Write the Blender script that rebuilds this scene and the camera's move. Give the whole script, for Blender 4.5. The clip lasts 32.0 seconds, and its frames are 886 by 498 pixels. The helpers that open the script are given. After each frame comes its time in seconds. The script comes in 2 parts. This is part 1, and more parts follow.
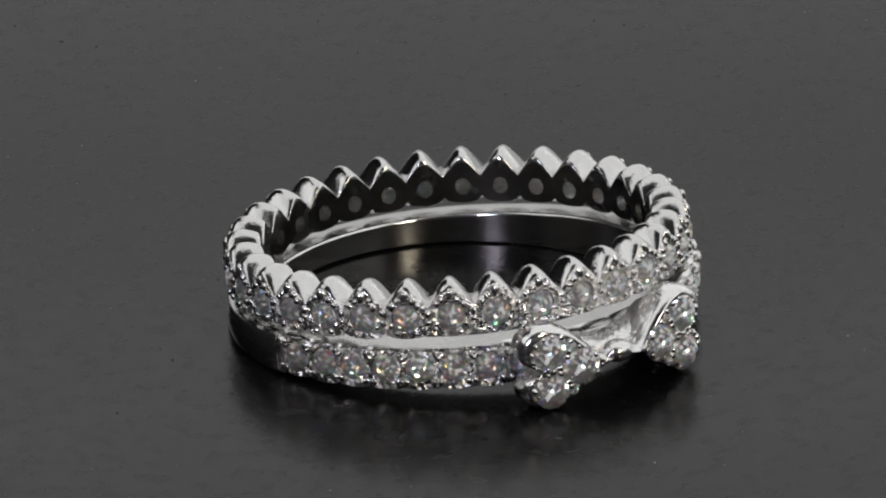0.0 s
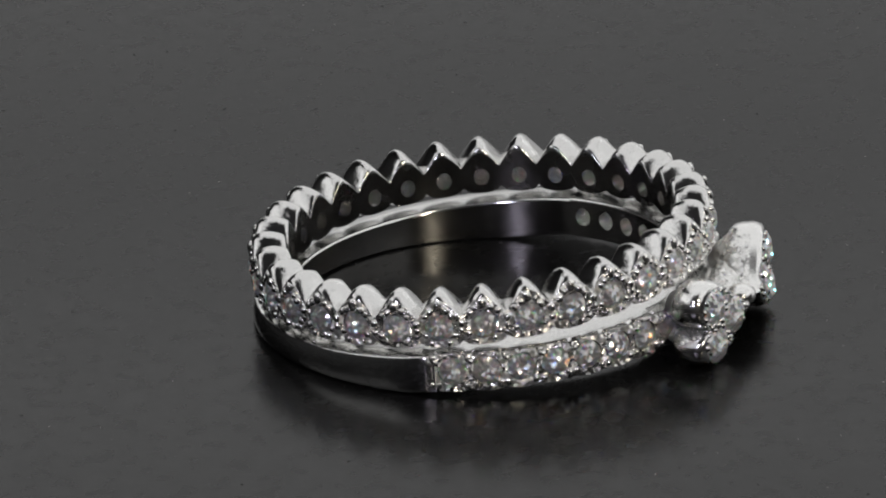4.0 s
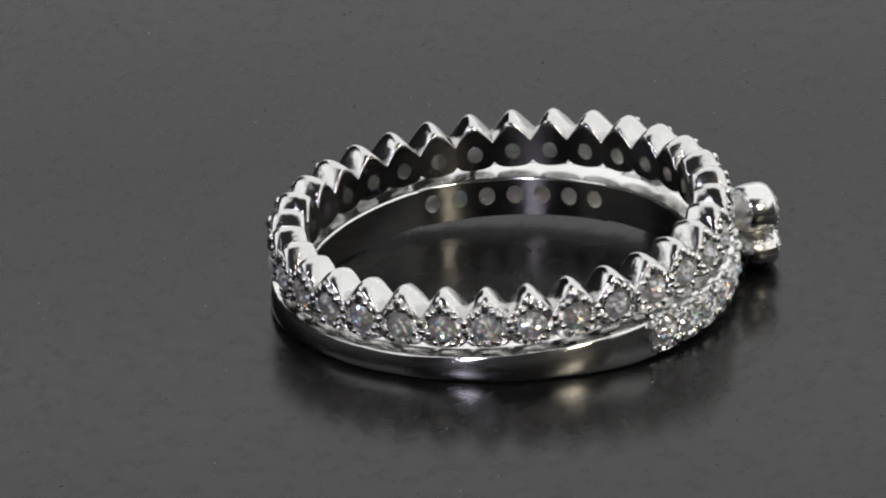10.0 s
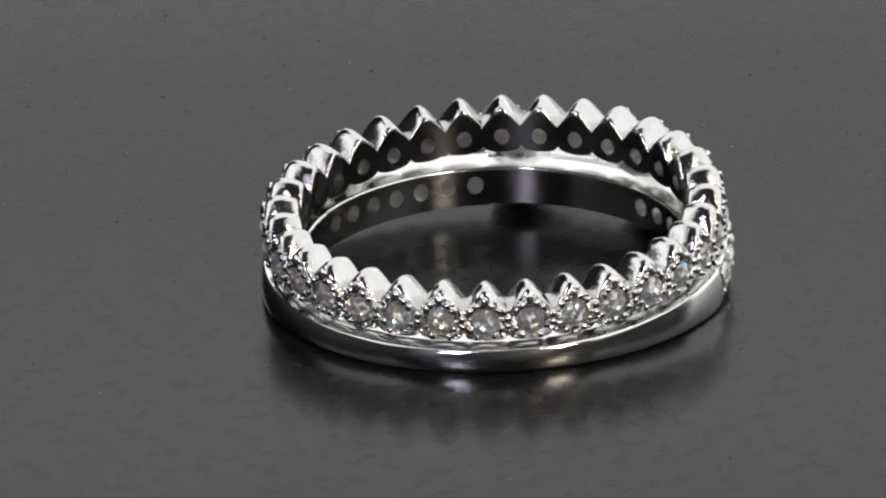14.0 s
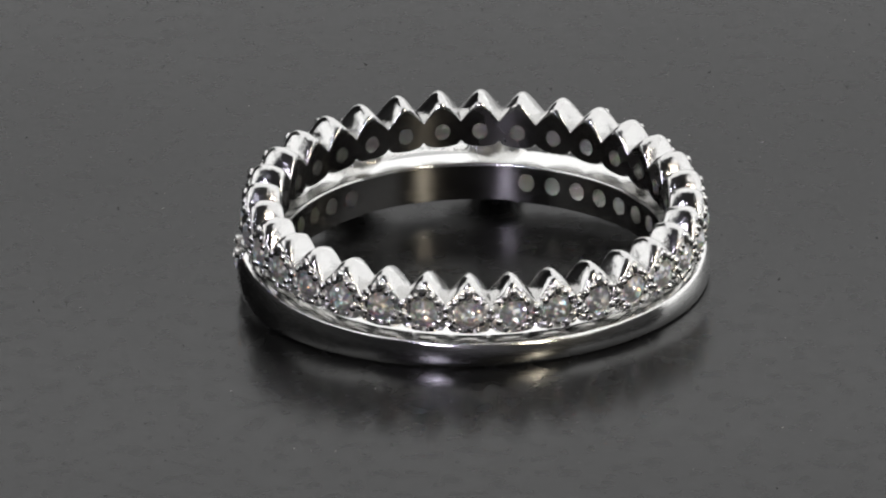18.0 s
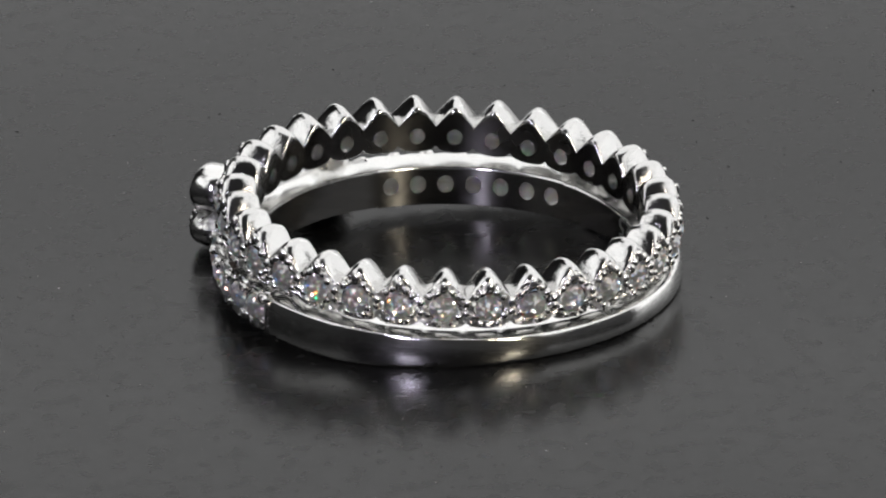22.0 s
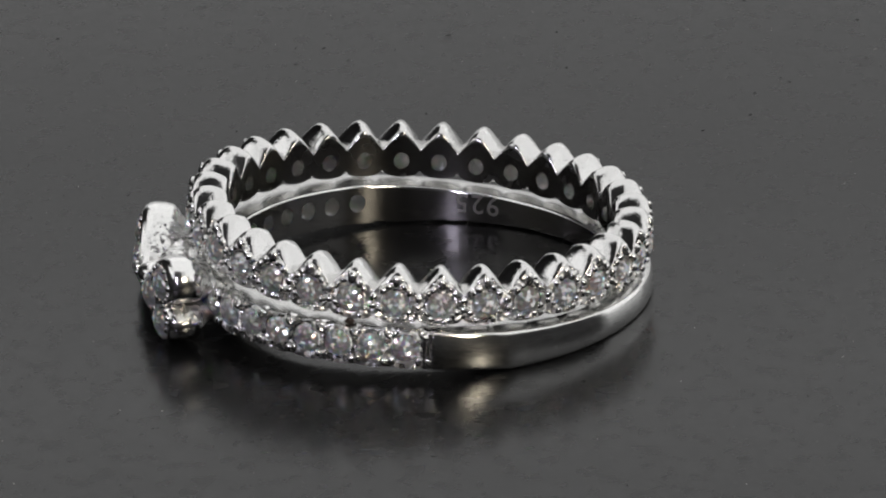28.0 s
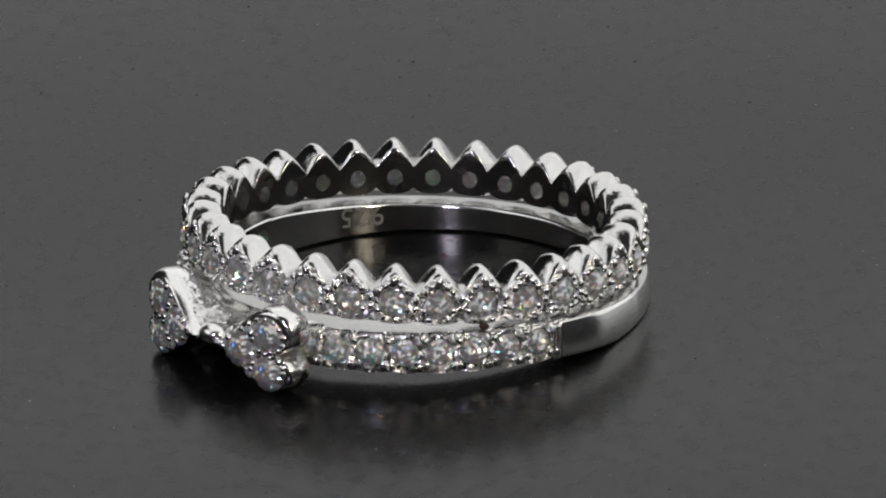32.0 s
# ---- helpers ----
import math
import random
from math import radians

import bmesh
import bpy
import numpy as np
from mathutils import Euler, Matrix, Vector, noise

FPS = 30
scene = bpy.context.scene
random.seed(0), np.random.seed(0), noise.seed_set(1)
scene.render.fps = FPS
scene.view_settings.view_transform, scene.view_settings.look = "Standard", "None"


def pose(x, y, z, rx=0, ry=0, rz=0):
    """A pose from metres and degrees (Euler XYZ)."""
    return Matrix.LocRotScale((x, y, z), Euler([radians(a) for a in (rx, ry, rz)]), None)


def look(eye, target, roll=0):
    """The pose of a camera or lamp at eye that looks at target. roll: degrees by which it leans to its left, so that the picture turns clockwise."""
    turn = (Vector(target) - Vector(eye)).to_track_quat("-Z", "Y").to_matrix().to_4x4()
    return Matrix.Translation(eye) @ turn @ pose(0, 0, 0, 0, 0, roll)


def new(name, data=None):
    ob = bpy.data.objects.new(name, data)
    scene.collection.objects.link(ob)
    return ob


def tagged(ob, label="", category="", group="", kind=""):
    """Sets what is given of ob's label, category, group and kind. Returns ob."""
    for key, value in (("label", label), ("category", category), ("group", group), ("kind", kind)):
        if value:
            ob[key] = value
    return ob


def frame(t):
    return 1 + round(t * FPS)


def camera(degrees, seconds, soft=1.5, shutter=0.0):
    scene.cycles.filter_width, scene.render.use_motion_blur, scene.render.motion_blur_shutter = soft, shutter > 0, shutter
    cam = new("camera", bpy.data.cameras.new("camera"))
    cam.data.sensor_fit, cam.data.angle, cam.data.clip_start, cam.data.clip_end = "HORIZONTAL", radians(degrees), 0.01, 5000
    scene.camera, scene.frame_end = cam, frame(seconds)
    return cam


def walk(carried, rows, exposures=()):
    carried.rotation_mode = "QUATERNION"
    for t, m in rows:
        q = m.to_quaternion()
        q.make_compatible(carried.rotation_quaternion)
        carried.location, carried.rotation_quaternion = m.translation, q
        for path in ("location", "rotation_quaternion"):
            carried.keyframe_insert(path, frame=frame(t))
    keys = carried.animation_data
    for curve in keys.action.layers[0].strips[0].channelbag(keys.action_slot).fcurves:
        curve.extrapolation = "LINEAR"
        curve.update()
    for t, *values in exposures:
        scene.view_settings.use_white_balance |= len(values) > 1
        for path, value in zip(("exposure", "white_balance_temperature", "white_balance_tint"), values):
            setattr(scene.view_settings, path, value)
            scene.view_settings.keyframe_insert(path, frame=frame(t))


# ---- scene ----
# Two stacked rings on a slowly turning dark plate, a still camera. World origin: the turntable's axis at the plate's surface.
MM = 0.001
cam = camera(3.651, 32.0, soft=2.0)
ELEV, DIST = radians(21.44), 0.600
EYE = (0.0, -DIST * math.cos(ELEV), DIST * math.sin(ELEV))
AIM = (-0.665 * MM, 0.0, 2.270 * MM)
STAND = look(EYE, AIM, -1.855)
walk(cam, [(0.0, STAND), (32.0, STAND)], exposures=[(0.0, -0.26), (6.5, -0.20), (12.0, 0.22), (17.0, 0.26), (24.0, 0.26), (27.0, 0.13), (28.3, 0.0), (32.0, 0.0)])

# ---- light: a small product studio in a dark room ----
world = bpy.data.worlds.new("world")
scene.world = world
world.use_nodes = True
world.node_tree.nodes["Background"].inputs["Color"].default_value = (0.5, 0.52, 0.55, 1)
world.node_tree.nodes["Background"].inputs["Strength"].default_value = 0.02


def softbox(name, eye, target, width, height, radiance, colour=(1, 1, 1)):
    """A rectangular diffused lamp at eye that faces target."""
    lamp = bpy.data.lights.new(name, "AREA")
    lamp.shape, lamp.size, lamp.size_y = "RECTANGLE", width, height
    lamp.energy = 1.14 * radiance * width * height * math.pi
    lamp.color = colour
    ob = new(name, lamp)
    ob.matrix_world = look(eye, target)
    return ob


# the lit sides of a white light tent: back, top, right and upper left; its front is open
softbox("softbox_back_low", (0.50, 1.50, 0.215), (0.50, 0, 0.215), 2.20, 0.73, 0.42)
softbox("softbox_back_high", (0.50, 1.50, 1.165), (0.50, 0, 1.165), 2.20, 1.17, 0.86)
softbox("softbox_top", (0.30, 0.51, 1.76), (0.30, 0.51, 0), 2.40, 1.98, 0.78)
softbox("softbox_right_rear", (1.51, 0.90, 0.80), (0, 0.90, 0.80), 1.20, 1.90, 0.80)
softbox("softbox_right_front", (1.51, -0.55, 1.19), (0, -0.55, 1.19), 1.70, 1.12, 0.86)
softbox("softbox_top_right", (1.12, -0.85, 1.76), (1.12, -0.85, 0), 0.76, 1.10, 0.78)
softbox("softbox_top_left", (-1.08, -0.45, 1.77), (-1.08, -0.45, 0), 0.36, 1.10, 0.78)
softbox("softbox_left", (-1.30, -0.28, 1.255), (0, -0.28, 1.255), 1.45, 0.99, 0.88)


def strip_lamp(name, azimuth, elevation, distance, width, height, radiance, colour):
    a, e = radians(azimuth), radians(elevation)
    eye = (distance * math.cos(e) * math.sin(a), distance * math.cos(e) * math.cos(a), distance * math.sin(e))
    return softbox(name, eye, (0, 0, 0.003), width, height, radiance, colour)


# two strip lamps beside the camera, one cool and one warm
strip_lamp("lamp_cool", -159, 32, 0.80, 0.05, 0.30, 21.0, (0.84, 0.79, 1.0))
strip_lamp("lamp_warm", 149, 32, 0.80, 0.05, 0.34, 18.5, (1.0, 0.89, 0.70))


# ---- materials ----
def material(name, colour, roughness, metallic=0.0):
    m = bpy.data.materials.new(name)
    m.use_nodes = True
    b = m.node_tree.nodes["Principled BSDF"]
    b.inputs["Base Color"].default_value = (*colour, 1)
    b.inputs["Roughness"].default_value = roughness
    b.inputs["Metallic"].default_value = metallic
    return m, m.node_tree, b


def link(nt, a, i, b, j):
    nt.links.new(a.outputs[i], b.inputs[j])


def noise_tex(nt, scale, detail=3.0, stretch=(1, 1, 1)):
    co = nt.nodes.new("ShaderNodeTexCoord")
    mp = nt.nodes.new("ShaderNodeMapping")
    mp.inputs["Scale"].default_value = stretch
    no = nt.nodes.new("ShaderNodeTexNoise")
    no.inputs["Scale"].default_value, no.inputs["Detail"].default_value = scale, detail
    link(nt, co, "Object", mp, "Vector")
    link(nt, mp, "Vector", no, "Vector")
    return no


def ramp(nt, src, lo, hi, a, b, out="Fac"):
    r = nt.nodes.new("ShaderNodeMapRange")
    r.inputs["From Min"].default_value, r.inputs["From Max"].default_value = lo, hi
    r.inputs["To Min"].default_value, r.inputs["To Max"].default_value = a, b
    link(nt, src, out, r, "Value")
    return r


def bump(nt, src, strength, distance, bsdf, out="Fac"):
    bu = nt.nodes.new("ShaderNodeBump")
    bu.inputs["Strength"].default_value, bu.inputs["Distance"].default_value = strength, distance
    link(nt, src, out, bu, "Height")
    link(nt, bu, "Normal", bsdf, "Normal")
    return bu


def tilted_cells(nt, size, tilt, up=0.0):
    """A normal that leans at random from one small cell to the next; size: cells a metre; up: how far the cells favour the upward side."""
    co = nt.nodes.new("ShaderNodeTexCoord")
    cell = nt.nodes.new("ShaderNodeTexVoronoi")
    cell.inputs["Scale"].default_value = size
    geo = nt.nodes.new("ShaderNodeNewGeometry")
    link(nt, co, "Object", cell, "Vector")
    centred = nt.nodes.new("ShaderNodeVectorMath")
    centred.operation = "SUBTRACT"
    centred.inputs[1].default_value = (0.5, 0.5, 0.5 - up)
    link(nt, cell, "Color", centred, 0)
    lean = nt.nodes.new("ShaderNodeVectorMath")
    lean.operation = "MULTIPLY_ADD"
    lean.inputs[1].default_value = (2 * tilt, 2 * tilt, 2 * tilt)
    link(nt, centred, "Vector", lean, 0)
    link(nt, geo, "Normal", lean, 2)
    unit = nt.nodes.new("ShaderNodeVectorMath")
    unit.operation = "NORMALIZE"
    link(nt, lean, "Vector", unit, 0)
    return unit


def silver_material(name, rough_lo, rough_hi, relief, colour=(0.88, 0.875, 0.86), grain=9000, cells=0.0, brushed=0.0):
    """Rhodium-bright silver; relief, grain: strength and fineness of the cast or polished surface; brushed: how far it is polished along the ring, which spreads light up and down."""
    m, nt, b = material(name, colour, 0.12, 1.0)
    fine = noise_tex(nt, grain, 4)
    broad = noise_tex(nt, 700, 3)
    link(nt, ramp(nt, broad, 0.35, 0.7, rough_lo, rough_hi), "Result", b, "Roughness")
    rough = bump(nt, fine, relief, 0.00002, b)
    if cells:
        link(nt, tilted_cells(nt, 7000, cells, 0.20), "Vector", rough, "Normal")
    if brushed:
        co = nt.nodes.new("ShaderNodeTexCoord")
        along = nt.nodes.new("ShaderNodeVectorMath")
        along.operation = "CROSS_PRODUCT"
        along.inputs[0].default_value = (0, 0, 1)
        link(nt, co, "Object", along, 1)
        link(nt, along, "Vector", b, "Tangent")
        b.inputs["Anisotropic"].default_value = brushed
        b.inputs["Anisotropic Rotation"].default_value = 0.25
    return m


SILVER = silver_material("polished_silver", 0.12, 0.17, 0.15, grain=14000, brushed=0.75)
CAST = silver_material("cast_silver", 0.20, 0.34, 0.5, (0.90, 0.89, 0.87), 10000, 0.75)
WAIST = silver_material("rough_cast_silver", 0.20, 0.34, 0.9, (0.87, 0.865, 0.85), 6000, 0.25)
BEAD = silver_material("bead_silver", 0.12, 0.24, 0.3)
# inside walls of both rings: the hollow's shade is put into the base colour
INNER = silver_material("shaded_crown_silver", 0.20, 0.30, 0.3, (0.25, 0.242, 0.233))
INNER_BAND = silver_material("shaded_band_silver", 0.14, 0.20, 0.12, (0.42, 0.41, 0.395), 20000, brushed=0.5)
HEART = silver_material("heart_silver", 0.12, 0.22, 0.3, grain=12000)
TOOTH = silver_material("tooth_silver", 0.08, 0.14, 0.30, (0.75, 0.745, 0.735), 12000, 0.03)


def add_up(nt, shaders):
    total = shaders[0]
    for other in shaders[1:]:
        add = nt.nodes.new("ShaderNodeAddShader")
        nt.links.new(total.outputs[0], add.inputs[0])
        nt.links.new(other.outputs[0], add.inputs[1])
        total = add
    return total


def blend(nt, share, first, second):
    mix = nt.nodes.new("ShaderNodeMixShader")
    mix.inputs[0].default_value = share
    nt.links.new(first.outputs[0], mix.inputs[1])
    nt.links.new(second.outputs[0], mix.inputs[2])
    return mix


def shader(nt, kind, colour, roughness=None, ior=None):
    node = nt.nodes.new("ShaderNodeBsdf" + kind)
    node.inputs["Color"].default_value = (*colour, 1)
    if roughness is not None:
        node.inputs["Roughness"].default_value = roughness
    if ior:
        node.inputs["IOR"].default_value = ior
    return node


def crown_material():
    """The stone's clear upper facets; a share of the light is bent by colour. White diffuse and upward-leaning gloss
    cells, in an amount that differs by facet, stand in for the glitter of the inner facets.
    """
    m, nt, b = material("clear_stone", (1, 1, 1), 0.0)
    fire = add_up(nt, [shader(nt, "Glass", c, 0.0, n) for c, n in (((1, 0, 0), 2.00), ((0, 1, 0), 2.06), ((0, 0, 1), 2.13))])
    clear = blend(nt, 0.5, fire, shader(nt, "Transparent", (1, 1, 1)))
    sparks = [shader(nt, "Glossy", c, 0.10) for c in ((1, 0.1, 0), (0, 0.9, 0.1), (0, 0, 0.9))]
    for node, tilt in zip(sparks, (0.888, 0.90, 0.909)):
        link(nt, tilted_cells(nt, 6800, tilt, 0.18), "Vector", node, "Normal")
    # white mixed in for the brightness that inner reflections would give
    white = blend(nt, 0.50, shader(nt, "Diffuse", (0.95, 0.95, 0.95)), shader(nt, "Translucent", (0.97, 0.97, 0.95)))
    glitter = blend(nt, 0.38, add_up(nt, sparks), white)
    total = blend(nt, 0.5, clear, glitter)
    # sparkle contrast put into the mix: each facet gets its own share of glitter
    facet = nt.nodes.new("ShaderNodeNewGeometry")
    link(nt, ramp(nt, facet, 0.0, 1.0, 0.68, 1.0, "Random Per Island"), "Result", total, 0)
    nt.links.new(total.outputs[0], nt.nodes["Material Output"].inputs["Surface"])
    return m


def pavilion_material():
    """The stone's lower facets; upward-leaning mirror cells and white diffuse stand in for the light a deep cut throws
    back; some of it passes through.
    """
    m, nt, b = material("clear_stone_base", (1, 1, 1), 0.0)
    mirror = shader(nt, "Glossy", (0.97, 0.97, 0.97), 0.10)
    link(nt, tilted_cells(nt, 5000, 0.7, 0.50), "Vector", mirror, "Normal")
    back = blend(nt, 0.35, mirror, shader(nt, "Diffuse", (0.95, 0.95, 0.94)))
    total = blend(nt, 0.40, back, shader(nt, "Transparent", (0.98, 0.97, 0.94)))
    nt.links.new(total.outputs[0], nt.nodes["Material Output"].inputs["Surface"])
    return m


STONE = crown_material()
PAVILION = pavilion_material()


def plate_material():
    m, nt, b = material("dark_satin_plate", (0.02, 0.02, 0.02), 0.28)
    b.inputs["Specular IOR Level"].default_value = 0.25
    cloud = noise_tex(nt, 160, 6)
    blotch = noise_tex(nt, 900, 8)
    mottle = noise_tex(nt, 2600, 6)
    mix = nt.nodes.new("ShaderNodeMix")
    mix.data_type = "RGBA"
    mix.inputs["A"].default_value, mix.inputs["B"].default_value = (0.002, 0.002, 0.002, 1), (0.006, 0.006, 0.006, 1)
    link(nt, ramp(nt, cloud, 0.3, 0.7, 0, 1), "Result", mix, "Factor")
    link(nt, mix, "Result", b, "Base Color")
    link(nt, ramp(nt, blotch, 0.32, 0.68, 0.20, 0.30), "Result", b, "Roughness")
    link(nt, ramp(nt, mottle, 0.3, 0.7, 0.14, 0.175), "Result", b, "Specular IOR Level")
    bump(nt, mottle, 0.4, 0.000012, b)
    b.inputs["Coat Weight"].default_value = 0.13
    b.inputs["Coat Roughness"].default_value = 0.08
    link(nt, tilted_cells(nt, 8000, 0.038), "Vector", b, "Coat Normal")
    return m


PLATE = plate_material()
WALL, _nt, _b = material("dark_room_paint", (0.08, 0.08, 0.082), 0.8)
bump(_nt, noise_tex(_nt, 40), 0.2, 0.002, _b)
DUST, _nt, _b = material("dust", (0.35, 0.34, 0.33), 0.9)
PIT, _nt, _b = material("pit", (0.006, 0.006, 0.006), 0.7)
POLISH, _nt, _b = material("polish_residue", (0.05, 0.035, 0.025), 0.7)
MARK, _nt, _b = material("stamped_silver", (0.60, 0.59, 0.57), 0.45, 1.0)


# ---- builders ----
def mesh_of(name, bm, material_, sharp=35):
    me = bpy.data.meshes.new(name)
    bmesh.ops.recalc_face_normals(bm, faces=bm.faces[:])
    bm.to_mesh(me)
    bm.free()
    me.polygons.foreach_set("use_smooth", [True] * len(me.polygons))
    if sharp < 180:
        me.set_sharp_from_angle(angle=radians(sharp))
    me.materials.append(material_)
    return me


def coarse_face(me, r_min):
    """Gives the faces that lie on the ring's outer wall the coarse cast finish."""
    me.materials.append(CAST)
    for p in me.polygons:
        if all(math.hypot(me.vertices[i].co.x, me.vertices[i].co.y) > r_min * MM for i in p.vertices):
            p.material_index = 1


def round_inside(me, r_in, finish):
    """Lets the inner wall shade as a true cylinder, with its own silver darkened to stand for shade, and level faces as
    level.
    """
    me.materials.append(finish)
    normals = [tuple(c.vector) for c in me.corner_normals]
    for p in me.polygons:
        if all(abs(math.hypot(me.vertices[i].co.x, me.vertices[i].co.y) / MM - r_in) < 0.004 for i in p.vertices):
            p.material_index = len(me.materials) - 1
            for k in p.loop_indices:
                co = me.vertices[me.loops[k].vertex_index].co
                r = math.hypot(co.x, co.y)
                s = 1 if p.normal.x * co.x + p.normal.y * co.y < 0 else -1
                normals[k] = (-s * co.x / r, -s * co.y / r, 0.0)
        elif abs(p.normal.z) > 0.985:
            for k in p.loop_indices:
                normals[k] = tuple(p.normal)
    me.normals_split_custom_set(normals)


def part(name, bm, material_, parent, label="", sharp=35):
    ob = new(name, mesh_of(name, bm, material_, sharp) if isinstance(bm, bmesh.types.BMesh) else bm)
    ob.parent = parent
    if label:
        ob["label"] = label
    return ob


def polar(r, a, z):
    return Vector((r * math.cos(a), r * math.sin(a), z)) * MM


def bridge(bm, a, b, skip=None, closed=True):
    n = len(a)
    for i in range(n if closed else n - 1):
        j = (i + 1) % n
        if skip and skip(i, j):
            continue
        bm.faces.new((a[i], a[j], b[j], b[i]))


def pierced_band(bm, angles, step, r_in, r_out, outline, hole_in, hole_out, seat, lift, section, front, r_front, power=0.6):
    """Cells of a ring wall, each with a bored seat through it. outline: points (share of the step, z) anticlockwise round z = 0; lift(a): the height of the bore.
    section: points (radius, how far the upper edge lies below its crest) from the inside out; front: another outline of as many points for the wall outside r_front;
    power: how the section's fall fades from the tips to the valleys."""
    r_mid = 0.5 * (r_in + r_out)
    dirs = [math.atan2(z, s * step * r_mid) for s, z in outline]
    side = [abs(abs(s) - 0.5) < 1e-6 for s, z in outline]
    same = lambda i, j: side[i] and side[j] and outline[i][0] * outline[j][0] > 0
    steps = [(r, inset, front if r > r_front else outline) for r, inset in section]
    peak = max(z for _, z in outline)
    for a0 in angles:
        def bore(r, rad):
            return [bm.verts.new(polar(r, a0 + rad * math.cos(d) / r_mid, lift(a0) + rad * math.sin(d))) for d in dirs]
        rings = [bore(r_in, hole_in)]
        for r, inset, line in steps:
            rings.append([bm.verts.new(polar(r, a0 + s * step, lift(a0 + s * step) + z - (inset * (z / peak) ** power if z > 0.2 else -0.3 * inset if z < -0.2 else 0))) for s, z in line])
        rings += [bore(r_out, hole_out), bore(r_out - seat, hole_out * 0.9)]
        for k in range(len(rings) - 1):
            bridge(bm, rings[k], rings[k + 1], same if 0 < k < len(rings) - 3 else None)
        bridge(bm, rings[-1], rings[0])
    bmesh.ops.remove_doubles(bm, verts=bm.verts[:], dist=0.002 * MM)


def brilliant(radius, crown=0.42, depth=0.80, seed=1):
    """A round brilliant with slightly uneven facets: table, stars, kites, halves, girdle and a many-sided pavilion; it looks along +x."""
    rng = random.Random(seed)
    bm = bmesh.new()

    def row(r, h, k, off, uneven=0.02):
        w = lambda: rng.uniform(-uneven, uneven)
        return [bm.verts.new(Vector((h + w(), r * math.cos((i + off) * 2 * math.pi / k) + w(), r * math.sin((i + off) * 2 * math.pi / k) + w())) * radius * MM) for i in range(k)]
    table, star = row(0.46, crown, 8, 0, 0.05), row(0.76, 0.66 * crown, 8, 0.5, 0.06)
    gird, low = row(1.0, 0.02, 16, 0, 0), row(1.0, -0.03, 16, 0, 0)
    heart = bm.verts.new(Vector((crown + 0.02, rng.uniform(-0.1, 0.1), rng.uniform(-0.1, 0.1))) * radius * MM)
    steps = [low, row(0.78, -0.03 - 0.20 * depth, 16, 0.5, 0.05), row(0.54, -0.03 - 0.42 * depth, 16, 0, 0.06), row(0.30, -0.03 - 0.70 * depth, 16, 0.5, 0.04)]
    tip = bm.verts.new(Vector((-0.03 - depth, 0, 0)) * radius * MM)
    for i in range(8):
        j, p, q, u = (i + 1) % 8, 2 * i, 2 * i + 1, (2 * i + 2) % 16
        bm.faces.new((heart, table[i], table[j]))
        bm.faces.new((table[i], table[j], star[i]))
        bm.faces.new((table[i], star[i], gird[p]))
        bm.faces.new((table[j], gird[u], star[i]))
        bm.faces.new((star[i], gird[q], gird[p]))
        bm.faces.new((star[i], gird[u], gird[q]))
    bridge(bm, gird, low)
    for k in range(3):
        a, b = steps[k], steps[k + 1]
        for i in range(16):
            j = (i + 1) % 16
            if k % 2:
                bm.faces.new((a[i], b[j], b[i]))
                bm.faces.new((a[i], a[j], b[j]))
            else:
                bm.faces.new((a[i], a[j], b[i]))
                bm.faces.new((a[j], b[j], b[i]))
    for i in range(16):
        bm.faces.new((steps[3][i], steps[3][(i + 1) % 16], tip))
    bmesh.ops.recalc_face_normals(bm, faces=bm.faces[:])
    bmesh.ops.split_edges(bm, edges=bm.edges[:])
    me = bpy.data.meshes.new("stone")
    bm.to_mesh(me)
    bm.free()
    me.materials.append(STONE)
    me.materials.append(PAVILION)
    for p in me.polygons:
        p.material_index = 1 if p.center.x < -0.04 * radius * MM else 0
    return me


def bead_mesh(radius, length=0.75, tall=1.0, seed=1, wide=1.0, finish=BEAD):
    """A raised grain of metal that looks along +x, rounded at the end, a little uneven, and rooted in the wall."""
    bm = bmesh.new()
    bmesh.ops.create_uvsphere(bm, u_segments=12, v_segments=8, radius=1.0)
    off = Vector((seed * 3.7, seed * 1.9, seed * 5.3))
    for v in bm.verts:
        k = 1 + 0.35 * noise.noise(v.co * 1.1 + off)
        v.co = Vector((v.co.x * length if v.co.x > 0 else v.co.x * 1.6, v.co.y * wide * k, v.co.z * tall * k)) * radius * MM
    return mesh_of("bead", bm, finish, 180)


def set_on(name, me, parent, r, a, z, turn=0.0, size=1.0, yaw=0.0):
    """A piece on a ring's outer wall at the angle a, facing out."""
    ob = part(name, me, None, parent)
    ob.matrix_basis = Matrix.Translation(polar(r, a, z)) @ Matrix.Rotation(a + yaw, 4, "Z") @ Matrix.Rotation(turn, 4, "X") @ Matrix.Scale(size, 4)
    return ob


def thing(name, m, label, category, group=""):
    ob = new(name)
    ob.empty_display_size = 0.005
    ob.matrix_basis = m
    return tagged(ob, label, category, group)


# ---- setting ----
def box(name, x0, x1, y0, y1, z0, z1, material_):
    bm = bmesh.new()
    bmesh.ops.create_cube(bm, size=1.0)
    for v in bm.verts:
        v.co = Vector(((x0 + x1) / 2 + v.co.x * (x1 - x0), (y0 + y1) / 2 + v.co.y * (y1 - y0), (z0 + z1) / 2 + v.co.z * (z1 - z0)))
    return tagged(new(name, mesh_of(name, bm, material_)), kind="structure")


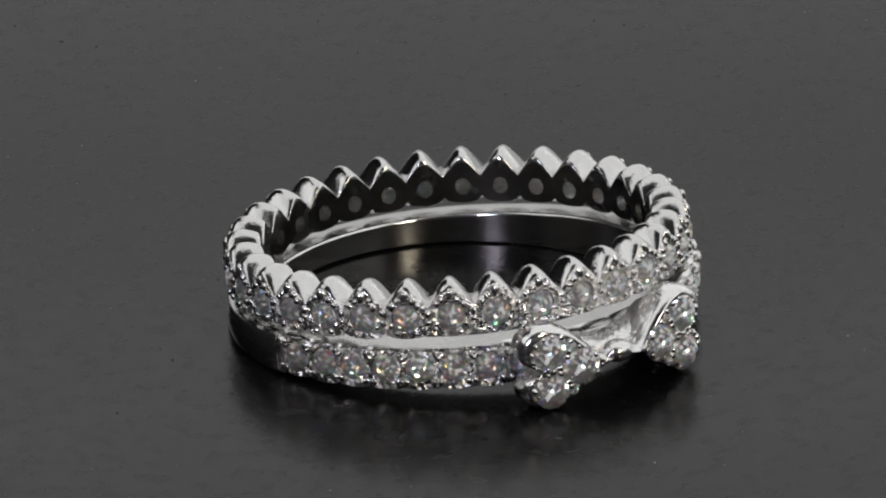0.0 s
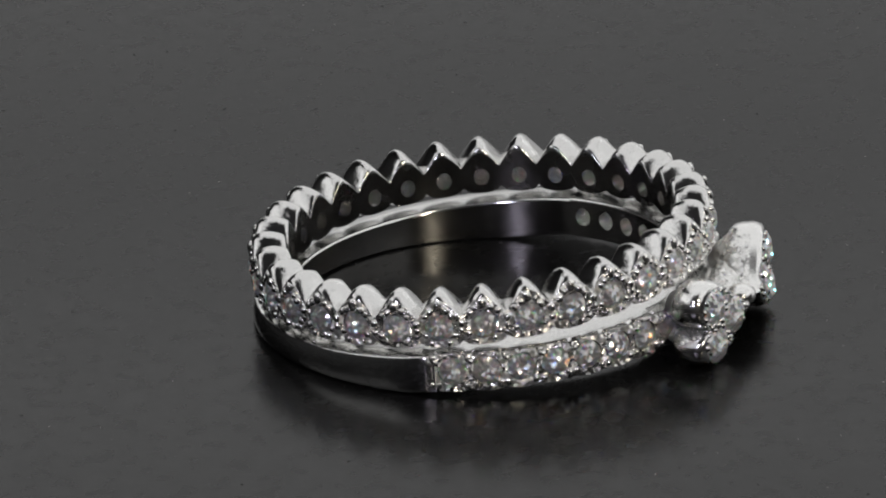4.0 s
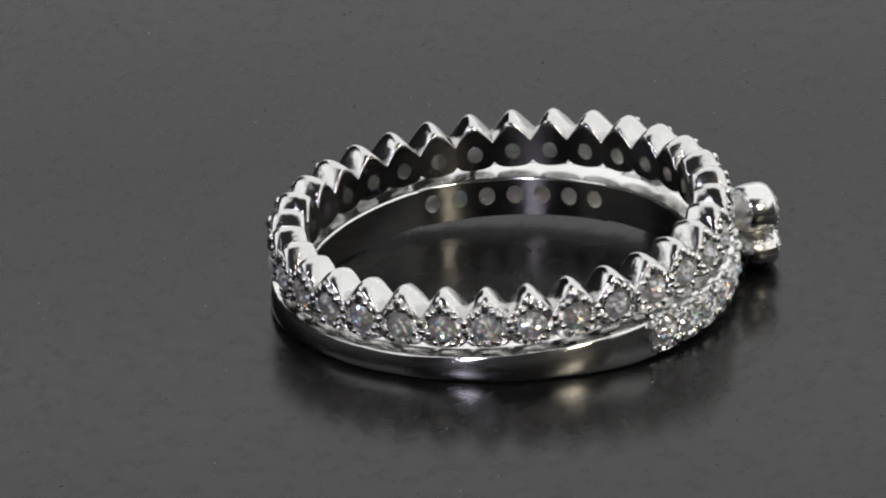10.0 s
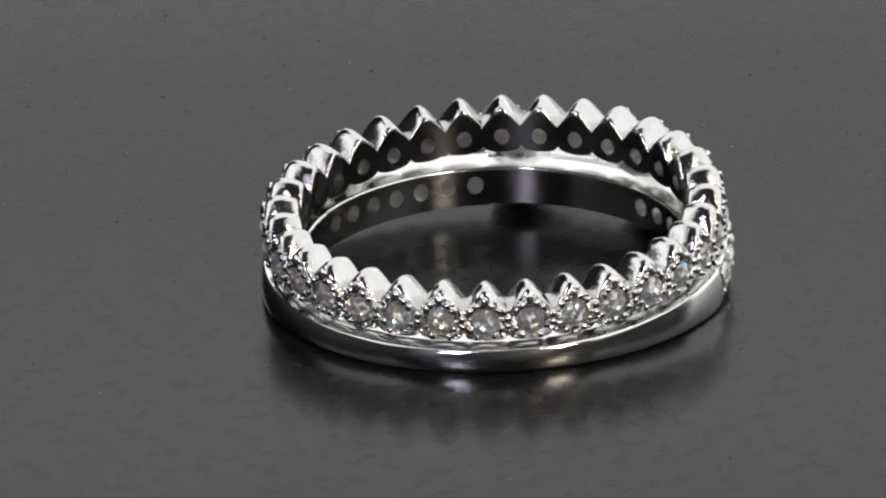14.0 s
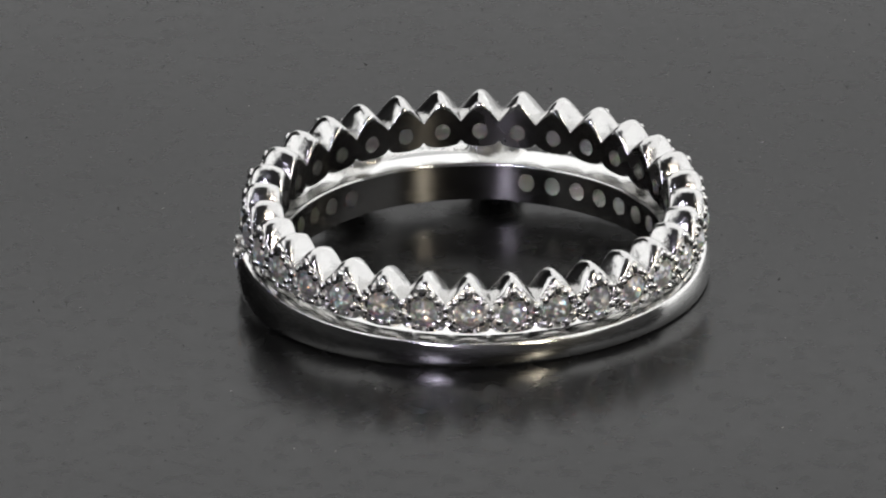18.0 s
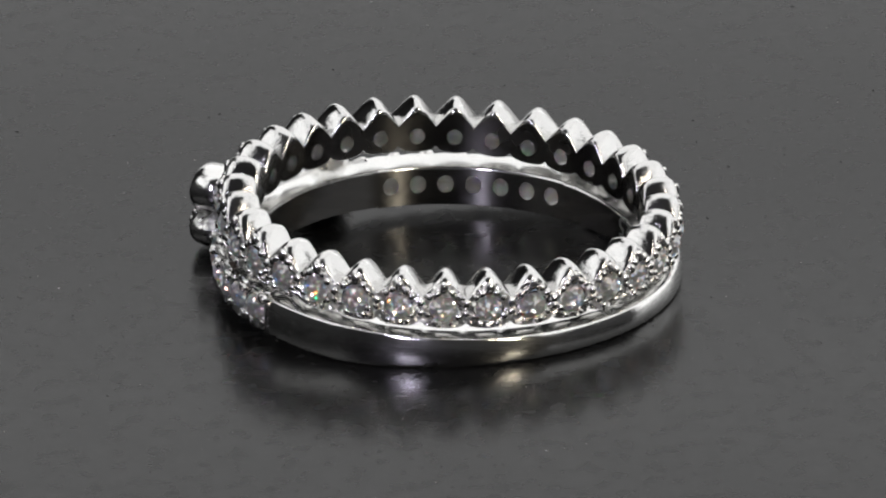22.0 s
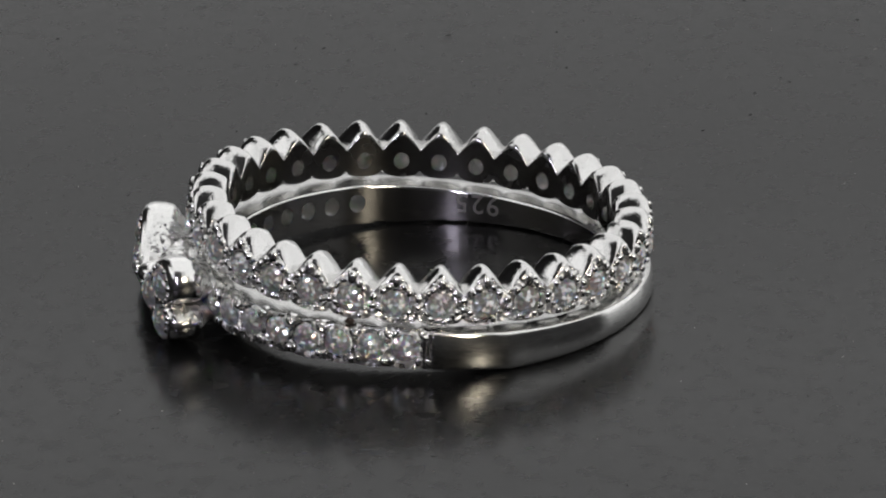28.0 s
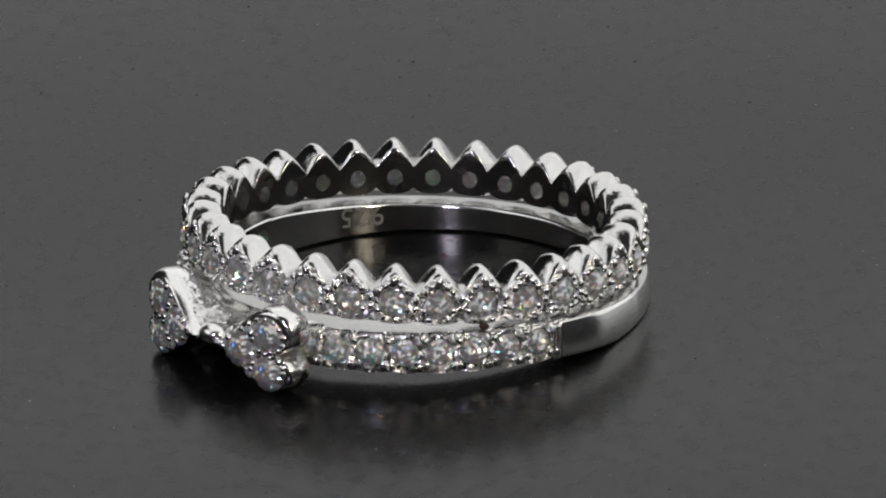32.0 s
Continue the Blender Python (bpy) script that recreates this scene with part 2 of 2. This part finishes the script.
tagged(box("floor", -2.5, 2.5, -2.5, 2.5, -0.85, -0.75, WALL), "grey studio floor")
tagged(box("wall_north", -2.6, 2.6, 2.5, 2.6, -0.85, 2.2, WALL), "grey studio wall")
tagged(box("wall_south", -2.6, 2.6, -2.6, -2.5, -0.85, 2.2, WALL), "grey studio wall")
tagged(box("wall_east", 2.5, 2.6, -2.5, 2.5, -0.85, 2.2, WALL), "grey studio wall")
tagged(box("wall_west", -2.6, -2.5, -2.5, 2.5, -0.85, 2.2, WALL), "grey studio wall")
tagged(box("ceiling", -2.6, 2.6, -2.6, 2.6, 2.2, 2.3, WALL), "grey studio ceiling")


def build_turntable():
    bm = bmesh.new()
    prof = [(0.0, 0.0), (89.0, 0.0), (89.8, -0.3), (90.0, -1.0), (90.0, -8.0), (0.0, -8.0)]
    n = 128
    rows = []
    for r, z in prof:
        rows.append([bm.verts.new((0, 0, z * MM))] if r == 0 else [bm.verts.new(polar(r, 2 * math.pi * i / n, z)) for i in range(n)])
    for k in range(len(rows) - 1):
        a, b = rows[k], rows[k + 1]
        for i in range(n):
            j = (i + 1) % n
            if len(a) == 1:
                bm.faces.new((a[0], b[i], b[j]))
            elif len(b) == 1:
                bm.faces.new((a[i], a[j], b[0]))
            else:
                bm.faces.new((a[i], a[j], b[j], b[i]))
    table = thing("turntable", Matrix(), "dark grey satin turntable plate with fine dust", "turntable")
    part("top_plate", bm, PLATE, table, "dark grey satin plate")
    for name, material_, count, low, high, label in (("dust", DUST, 200, 0.012, 0.036, "pale dust specks"), ("pits", PIT, 420, 0.018, 0.06, "dark specks and pits")):
        rng = random.Random(name)
        bm = bmesh.new()
        for _ in range(count):
            r, a = 45 * math.sqrt(rng.random()), rng.uniform(0, 2 * math.pi)
            size, turn, stretch = rng.uniform(low, high), rng.uniform(0, math.pi), rng.choice((1, 1, 1.4, 2.5))
            c = polar(r, a, 0)
            rim = []
            for k in range(6):
                t = 2 * math.pi * k / 6
                x, y = size * stretch * math.cos(t) * rng.uniform(0.7, 1.2), size * math.sin(t) * rng.uniform(0.7, 1.2)
                rim.append(bm.verts.new(c + Vector((x * math.cos(turn) - y * math.sin(turn), x * math.sin(turn) + y * math.cos(turn), 0.004)) * MM))
            top = bm.verts.new(c + Vector((0, 0, 0.006 + size * 0.4)) * MM)
            for k in range(6):
                bm.faces.new((rim[k], rim[(k + 1) % 6], top))
        tagged(part(name, bm, material_, table, label), kind="stuff")
    return table


turntable = build_turntable()
tagged(box("table", -0.35, 0.35, -0.2, 0.35, -0.75, -0.008, WALL), "grey studio table block under the plate")

# ---- the crown ring: 32 pointed teeth, a stone under each ----
TEETH = 32
CELL = 2 * math.pi / TEETH
CROWN_R = 9.91
CROWN_C = (0.155, -2.060)
CROWN_TILT = Vector((-0.0580, 0.0635, 1.0))
CROWN_PHASE = radians(335.68)
CRUMB = radians(9.5)


def crown_lift(a):
    return 3.10 - 0.060 * math.cos(2 * a) - 0.055 * math.sin(2 * a)


def crown_outline(tip, valley, low, high):
    """Roof-shaped tooth above, round collet below; tip, valley: heights over the bore; low, high: the collet's depth at the middle and at the sides."""
    pts = []
    d = 0.17
    k = (tip - valley) / (math.sqrt(1 + d) - math.sqrt(d))
    for i in range(17):
        q = 1 - i / 8
        q = math.copysign(abs(q) ** 1.3, q)
        pts.append((0.5 * q, tip - k * (math.sqrt(q * q + d) - math.sqrt(d))))
    pts += [(-0.5, 0.30), (-0.5, 0.0), (-0.5, -0.28)]
    for i in range(11):
        q = -1 + i / 5
        pts.append((0.5 * q, -high - (low - high) * math.sqrt(max(0.0, 1 - q * q))))
    pts += [(0.5, -0.28), (0.5, 0.0), (0.5, 0.30)]
    return pts


def build_crown():
    base = Matrix.Translation(Vector((*CROWN_C, 0)) * MM) @ Vector((0, 0, 1)).rotation_difference(CROWN_TILT).to_matrix().to_4x4()
    ring = thing("crown_ring", base, "silver eternity ring with pointed crown teeth and clear round stones", "ring", "stacked rings")
    angles = [CROWN_PHASE + k * CELL for k in range(TEETH)]
    bm = bmesh.new()
    arch = [(8.40, 0.44), (8.405, 0.37), (8.43, 0.29), (8.48, 0.22), (8.56, 0.165), (8.66, 0.12), (8.78, 0.08)]
    arch += [(8.94, 0.03), (9.08, 0), (9.28, 0), (9.45, 0.02), (9.58, 0.06), (9.69, 0.13), (9.78, 0.21), (9.85, 0.31), (9.89, 0.41), (CROWN_R, 0.50), (CROWN_R, 0.53)]
    pierced_band(bm, angles, CELL, 8.40, CROWN_R, crown_outline(1.55, 0.57, 0.84, 0.54), 0.37, 0.60, 0.30, crown_lift, arch, crown_outline(1.55, 0.54, 1.00, 0.74), 9.30, 1.3)
    band = part("band", bm, TOOTH, ring, "polished silver wall with zigzag crown edge", 75)
    coarse_face(band.data, CROWN_R - 0.06)
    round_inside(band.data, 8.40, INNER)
    stones = [brilliant(0.60, seed=k) for k in range(5)]
    grains, knob = [bead_mesh(0.165, 1.0, 1.0, k) for k in range(6)], bead_mesh(0.23, 1.0, 1.4)
    rng = random.Random(5)
    for a in angles:
        z = crown_lift(a)
        set_on("stone", rng.choice(stones), ring, CROWN_R - 0.06, a, z, rng.uniform(0, 6.2), 1.0, rng.uniform(-0.12, 0.12))
        wob = lambda k: rng.uniform(-k, k)
        set_on("prong", knob, ring, CROWN_R - 0.06, a + wob(0.003), z + 0.93 + wob(0.04), wob(0.3), rng.uniform(0.85, 1.1))
        for s in (-1, 1):
            for dx, dz, size, deep in ((0.33, 0.74, 1.1, 0.03), (0.58, 0.54, 1.1, 0.03), (0.64, -0.32, 1.0, 0.02), (0.38, -0.66, 1.0, 0.02)):
                set_on("prong", rng.choice(grains), ring, CROWN_R - deep, a + (s * dx + wob(0.04)) / CROWN_R, z + dz + wob(0.04), wob(0.6), size * rng.uniform(0.8, 1.2), wob(0.35))
        v = a + 0.5 * CELL
        set_on("prong", rng.choice(grains), ring, CROWN_R - 0.02, v, crown_lift(v) + 0.22 + wob(0.06), wob(0.6), 1.25)
        set_on("prong", rng.choice(grains), ring, CROWN_R - 0.02, v, crown_lift(v) - 0.16 + wob(0.06), wob(0.6), 1.15)
    build_lint(ring)
    return ring


def build_lint(ring):
    """A pale fibre caught on the outer wall, and a crumb of dark polish under one stone."""
    bm = bmesh.new()
    rows = []
    for k in range(9):
        f = k / 8
        c = polar(CROWN_R + 0.02 + 0.30 * math.sin(2.4 * f), radians(107.0 + 2.4 * f), crown_lift(radians(107)) - 0.45 + 0.34 * f + 0.10 * math.sin(5 * f))
        rows.append([bm.verts.new(c + Vector((0.010 * math.cos(t), 0.010 * math.sin(t), 0.010 * math.sin(t + 0.8))) * MM) for t in (0.0, 2.1, 4.2)])
    for k in range(8):
        bridge(bm, rows[k], rows[k + 1])
    part("fibre", bm, DUST, ring, "short pale lint fibre", 180)
    bm = bmesh.new()
    bmesh.ops.create_icosphere(bm, subdivisions=2, radius=1.0)
    at = polar(CROWN_R + 0.02, CRUMB, crown_lift(CRUMB) - 0.99)
    for v in bm.verts:
        v.co *= 1 + 0.5 * noise.noise(v.co * 1.7)
        v.co = at + Vector((0.20 * v.co.x, 0.20 * v.co.y, 0.13 * v.co.z)) * MM
    part("crumb", bm, POLISH, ring, "dark brown crumb of polish", 30)


crown_ring = build_crown()

# ---- the bow ring: plain shank, two pave shoulders, a bow of two hearts; the bow looks along local +x ----
BOW_C = (0.08, -1.87)
BOW_AZ = radians(-55.5)
BOW_TILT = Vector((-0.0495 * math.cos(radians(-40)), -0.0495 * math.sin(radians(-40)), 1.0))
BAND_Z = 1.26
R_IN, R_OUT, HALF = 8.30, 10.29, 0.76
PAVE_STEP = radians(8.4)
PAVE_FIRST, PAVE_N = radians(28.0), 7
PAVE_END = radians(84.9)
PAVE_Z = BAND_Z - 0.06
DOME = 0.14


def shank_profile(top=HALF, low=HALF + 0.06, r_out=R_OUT):
    """Section of the band: flat inside, domed outside, small round edges; (r, z) in order; top, low: heights over and under the middle."""
    pts = [(R_IN, -low + 0.05), (R_IN, top - 0.12), (R_IN + 0.04, top - 0.04), (R_IN + 0.12, top)]
    edge = r_out - DOME
    pts += [(edge - 0.70, top), (edge - 0.45, top - 0.03), (edge - 0.09, top - 0.10), (edge - 0.03, top - 0.12)]
    brow = top - 0.16
    half = brow + low - 0.05
    for k in range(13):
        z = brow - half * k / 12
        pts.append((r_out - DOME * (1 - k / 12 / 0.62) ** 2 if k < 7.44 else r_out - 0.4 * DOME * (k / 12 / 0.62 - 1) ** 2 / 0.376, z))
    edge = r_out - 0.4 * DOME
    pts += [(edge - 0.04, -low + 0.015), (edge - 0.10, -low), (R_IN + 0.05, -low), (R_IN + 0.015, -low + 0.02)]
    return pts


def shank_heights(a):
    """Top, outer radius and depth: the shank is stout beside the shoulders and tapers to the back; it lies on the plate all along."""
    d = math.degrees(abs((a + math.pi) % (2 * math.pi) - math.pi))
    f = min(1.0, max(0.0, (d - 86.0) / 62.0))
    f = f * (2 - f)
    tilt = 0.0495 * R_OUT * math.cos(a + BOW_AZ - radians(-40))
    return 0.70 - 0.34 * f, R_OUT - 0.22 * f, min(BAND_Z + tilt - 0.06 * (1 - f), 1.00 + 0.011 * max(0.0, d - 84.0))


def build_shank(ring):
    """The plain band; its first steps beside the stones are cut back to the shoulder's depth."""
    bm = bmesh.new()
    n = 150
    start = PAVE_FIRST + (PAVE_N - 0.5) * PAVE_STEP
    turns = [(start, 0.12), (PAVE_END - 0.002, 0.12)]
    turns += [(PAVE_END + (2 * math.pi - 2 * PAVE_END) * i / n, 0.0) for i in range(n + 1)]
    turns += [(2 * math.pi - PAVE_END + 0.002, 0.12), (2 * math.pi - start, 0.12)]
    rows = []
    for a, cut in turns:
        top, r_out, low = shank_heights(a)
        rows.append([bm.verts.new(polar(min(r, R_OUT - cut), a, BAND_Z + z)) for r, z in shank_profile(top, low, r_out)])
    for i in range(len(rows) - 1):
        bridge(bm, rows[i], rows[i + 1])
    bm.faces.new(rows[0])
    bm.faces.new(rows[-1])
    shank = part("shank", bm, SILVER, ring, "plain polished silver band, narrower at the back", 40)
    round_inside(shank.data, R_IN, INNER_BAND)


def pave_outline(notch):
    pts = []
    for k in range(9):
        s = 0.5 - k / 8
        pts.append((s, HALF + 0.05 - notch * (1 - math.cos(math.pi * s) ** 0.7 if abs(s) < 0.5 else 1.0)))
    pts += [(-0.5, 0.38), (-0.5, 0.0), (-0.5, -0.38)]
    for k in range(9):
        s = -0.5 + k / 8
        pts.append((s, -HALF - 0.22 + notch * (1 - math.cos(math.pi * s) ** 0.7 if abs(s) < 0.5 else 1.0)))
    pts += [(0.5, -0.38), (0.5, 0.0), (0.5, 0.38)]
    return pts


def build_shoulders(ring):
    stones = [brilliant(0.61, seed=k) for k in range(5, 9)]
    grains = [bead_mesh(0.17, 1.0, 1.2, k) for k in range(6)]
    post = bead_mesh(0.15, 1.1, 4.6)
    bars = [bead_mesh(0.20, 1.1, 1.1, k, 1.9, CAST) for k in range(4)]
    rng = random.Random(11)
    for side in (-1, 1):
        angles = [side * (PAVE_FIRST + k * PAVE_STEP) for k in range(PAVE_N)]
        bm = bmesh.new()
        r_out = R_OUT - 0.18
        flat = [(R_IN, 0.12), (R_IN + 0.02, 0.06), (R_IN + 0.06, 0.02), (R_IN + 0.14, 0), (9.86, 0), (9.94, 0), (r_out - 0.08, 0.02), (r_out - 0.02, 0.06), (r_out, 0.11), (r_out, 0.12)]
        pierced_band(bm, angles, PAVE_STEP, R_IN, r_out, pave_outline(0.0), 0.41, 0.61, 0.30, lambda a: PAVE_Z, flat, pave_outline(0.13), 9.90)
        shoulder = part("shoulder", bm, SILVER, ring, "pierced silver shoulder set with a row of stones", 30)
        coarse_face(shoulder.data, R_OUT - 0.2)
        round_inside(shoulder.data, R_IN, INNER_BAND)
        for k, a in enumerate(angles):
            set_on("stone", rng.choice(stones), ring, R_OUT - 0.21, a, PAVE_Z - 0.03, rng.uniform(0, 6.2), 1.0, rng.uniform(-0.12, 0.12))
        set_on("stone", stones[1], ring, R_OUT - 0.22, side * (PAVE_FIRST - PAVE_STEP), PAVE_Z, 1.1)
        set_on("prong", post, ring, R_OUT - 0.16, side * (PAVE_END - radians(1.0)), PAVE_Z - 0.05)
        for k in range(-1, PAVE_N + 1):
            a = side * (PAVE_FIRST + (k - 0.5) * PAVE_STEP)
            for da in (-0.17, 0.17):
                set_on("prong", rng.choice(grains), ring, R_OUT - 0.17, a + (da + rng.uniform(-0.04, 0.04)) / R_OUT, PAVE_Z - 0.64 + rng.uniform(-0.04, 0.04), rng.uniform(-0.4, 0.4), rng.uniform(0.8, 1.15))
            set_on("prong", rng.choice(bars), ring, R_OUT - 0.07, a + rng.uniform(-0.04, 0.04) / R_OUT, PAVE_Z + 0.57 + rng.uniform(-0.03, 0.03), rng.uniform(-0.12, 0.12), rng.uniform(0.9, 1.15))


def heart_outline(n=40):
    """A heart of half height 1, its lobes towards -y and its point towards +y; the lower lobe, which stands on the plate, is flatter."""
    pts = []
    for k in range(n):
        t = 2 * math.pi * k / n
        x = 16 * math.sin(t) ** 3
        y = 13 * math.cos(t) - 5 * math.cos(2 * t) - 2 * math.cos(3 * t) - math.cos(4 * t)
        pts.append((-(y + 2.5) / 16, x / 16 * (1.0 if x > 0 else HEART_LOW)))
    return pts


HEART_H, HEART_W, HEART_LOW = 1.92, 2.33, 0.84
HEART_R1 = 12.16


def build_heart(ring, side):
    a = side * radians(12.3)
    m = Matrix.Rotation(a, 4, "Z") @ Matrix.Translation(Vector((0, 0, BAND_Z - 0.03)) * MM)
    mirror = -side
    bm = bmesh.new()
    line = heart_outline(48)
    rings = ((9.70, 0.42), (9.90, 0.62), (10.25, 0.72), (10.55, 0.84), (10.68, 0.95), (10.85, 1.02), (11.15, 1.05), (11.65, 1.055), (11.88, 1.03), (12.04, 0.985), (12.12, 0.93),
             (HEART_R1, 0.87), (HEART_R1 - 0.01, 0.83), (HEART_R1 - 0.04, 0.80), (HEART_R1 - 0.08, 0.77))
    loops = [[bm.verts.new(m @ (Vector((r, mirror * y * HEART_W * k, z * HEART_H * k)) * MM)) for y, z in line] for r, k in rings]
    for k in range(len(loops) - 1):
        bridge(bm, loops[k], loops[k + 1])
    bm.faces.new(loops[0])
    bm.faces.new(loops[-1])
    heart = part("heart", bm, HEART, ring, "silver heart set with clear stones", 75)
    heart.data.materials.append(CAST)
    heart.data.materials.append(WAIST)
    back = m.inverted()
    for p in heart.data.polygons:
        c = back @ p.center / MM
        if c.x > HEART_R1 - 0.36 and len(p.vertices) > 4:
            p.material_index = 1
        elif c.x < 10.62 or (c.x < 11.9 and abs(c.z) < 0.55 and mirror * c.y < 0) or (c.x < 11.5 and mirror * c.y > -0.2):
            p.material_index = 2
    stone, grains = brilliant(0.85, 0.36, 0.36, 20 + side), [bead_mesh(0.135, 0.9, 1.0, k) for k in range(5)]
    rng = random.Random(31 + side)

    def put(name, me, r, y, z, size=1.0, turn=0.0):
        ob = part(name, me, None, heart)
        ob.matrix_basis = m @ Matrix.Translation(Vector((r, mirror * y, z)) * MM) @ Matrix.Rotation(turn, 4, "X") @ Matrix.Scale(size, 4)
    for y, z, k in ((-0.86, 0.86, 1.0), (-0.86, -0.80, 1.0), (0.58, 0.0, 1.0)):
        put("stone", stone, HEART_R1 - 0.05, y, z, k, rng.uniform(0, 0.8))
    for y, z, k in ((-0.22, 0.02, 0.30), (1.30, 0.0, 0.26), (0.10, 0.98, 0.26), (0.10, -0.98, 0.26)):
        put("stone", stone, HEART_R1 - 0.01, y, z, k, rng.uniform(0, 0.8))
    for y, z in heart_outline(32):
        put("bead", rng.choice(grains), HEART_R1 - 0.02, y * HEART_W * 0.80, z * HEART_H * 0.80, rng.uniform(0.75, 1.25), rng.uniform(0, 6.2))
    for y, z in ((-0.12, 0.55), (-0.12, -0.55), (-0.80, 0.0), (-0.48, 0.10), (-0.48, -0.12), (1.15, 0.40), (1.15, -0.40), (-0.05, 0.78), (-0.05, -0.78), (-1.05, 0.14), (-1.05, -0.14)):
        put("bead", rng.choice(grains), HEART_R1 + 0.02, y, z, rng.uniform(1.0, 1.35), rng.uniform(0, 6.2))
    return heart


def build_knot(ring):
    """Behind the bow the band runs on plain; before it two cones narrow from the hearts to a small ball."""
    bm = bmesh.new()
    prof = shank_profile(HALF - 0.01, 0.98)
    rows = []
    for i in range(25):
        a = (2 * i / 24 - 1) * (PAVE_FIRST - 0.5 * PAVE_STEP)
        rows.append([bm.verts.new(polar(min(r, R_OUT - 0.24), a, BAND_Z + z)) for r, z in prof])
    for i in range(24):
        bridge(bm, rows[i], rows[i + 1])
    bm.faces.new(rows[0])
    bm.faces.new(rows[-1])
    plain = part("bridge", bm, SILVER, ring, "plain silver band behind the bow")
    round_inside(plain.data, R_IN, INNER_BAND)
    bm = bmesh.new()
    rows = []
    n, k = 24, 16
    for i in range(n + 1):
        f = 2 * i / n - 1
        g = abs(f) ** 1.5
        h, r0, r1 = 0.30 + 0.50 * g, 9.85, 11.35
        row = []
        for j in range(k):
            t = 2 * math.pi * j / k
            c, q = math.cos(t), math.sin(t)
            dr = (r1 - r0) / 2 * math.copysign(abs(c) ** 0.7, c)
            sag = 0.35 * (1 - g) * (c - 1) * -0.5
            row.append(bm.verts.new(polar((r0 + r1) / 2 + dr, f * radians(11), BAND_Z + 0.12 + (h + sag) * math.copysign(abs(q) ** 0.8, q))))
        rows.append(row)
    for i in range(n):
        bridge(bm, rows[i], rows[i + 1])
    bm.faces.new(rows[0])
    bm.faces.new(rows[-1])
    knot = part("knot", bm, WAIST, ring, "cast silver waist between the two hearts", 60)
    bm = bmesh.new()
    bmesh.ops.create_uvsphere(bm, u_segments=20, v_segments=12, radius=1.0)
    for v in bm.verts:
        v.co = Vector((11.65 + 0.66 * v.co.x, 0.74 * v.co.y, BAND_Z + 0.06 + 0.48 * v.co.z)) * MM
    part("ball", bm, HEART, knot, "", 180)


def build_mark(ring):
    """The stamped fineness inside the shank, upside down."""
    cu = bpy.data.curves.new("hallmark", "FONT")
    cu.body, cu.size, cu.align_x, cu.align_y, cu.extrude = "925", 1.24 * MM, "CENTER", "CENTER", 0.004 * MM
    cu.space_character = 1.14
    tmp = new("hallmark_text", cu)
    me = bpy.data.meshes.new_from_object(tmp.evaluated_get(bpy.context.evaluated_depsgraph_get()))
    bpy.data.objects.remove(tmp)
    bm = bmesh.new()
    bm.from_mesh(me)
    bmesh.ops.triangulate(bm, faces=bm.faces[:])
    a0 = radians(-170.8) - BOW_AZ
    for v in bm.verts:
        x, y, z = v.co / MM
        v.co = polar(R_IN - 0.012 - z, a0 + x / R_IN, BAND_Z - 0.02 - y)
    part("hallmark", bm, MARK, ring, "small stamped figures 925")


def build_bow_ring():
    base = Matrix.Translation(Vector((*BOW_C, 0)) * MM) @ Vector((0, 0, 1)).rotation_difference(BOW_TILT).to_matrix().to_4x4() @ Matrix.Rotation(BOW_AZ, 4, "Z")
    ring = thing("bow_ring", base, "silver ring with a two-heart bow and stone-set shoulders", "ring", "stacked rings")
    build_shank(ring)
    build_shoulders(ring)
    for side in (-1, 1):
        build_heart(ring, side)
    build_knot(ring)
    build_mark(ring)
    return ring


bow_ring = build_bow_ring()


# ---- the turning ----
SPEED = 8.682
DRIFT = ((0.0, -0.2), (6.0, 0.84), (9.0, 0.50), (13.0, 0.78), (19.0, 0.68), (22.5, -0.08), (28.0, -0.20), (32.0, -0.55))


def turn_at(t):
    for (t0, d0), (t1, d1) in zip(DRIFT, DRIFT[1:]):
        if t <= t1:
            f = (t - t0) / (t1 - t0)
            f = f * f * (3 - 2 * f)
            return SPEED * t + d0 + (d1 - d0) * f
    return SPEED * t


def motions():
    for ob in (turntable, crown_ring, bow_ring):
        start = ob.matrix_basis.copy()
        walk(ob, [(0.5 * k, Matrix.Rotation(radians(turn_at(0.5 * k)), 4, "Z") @ start) for k in range(65)])


motions()
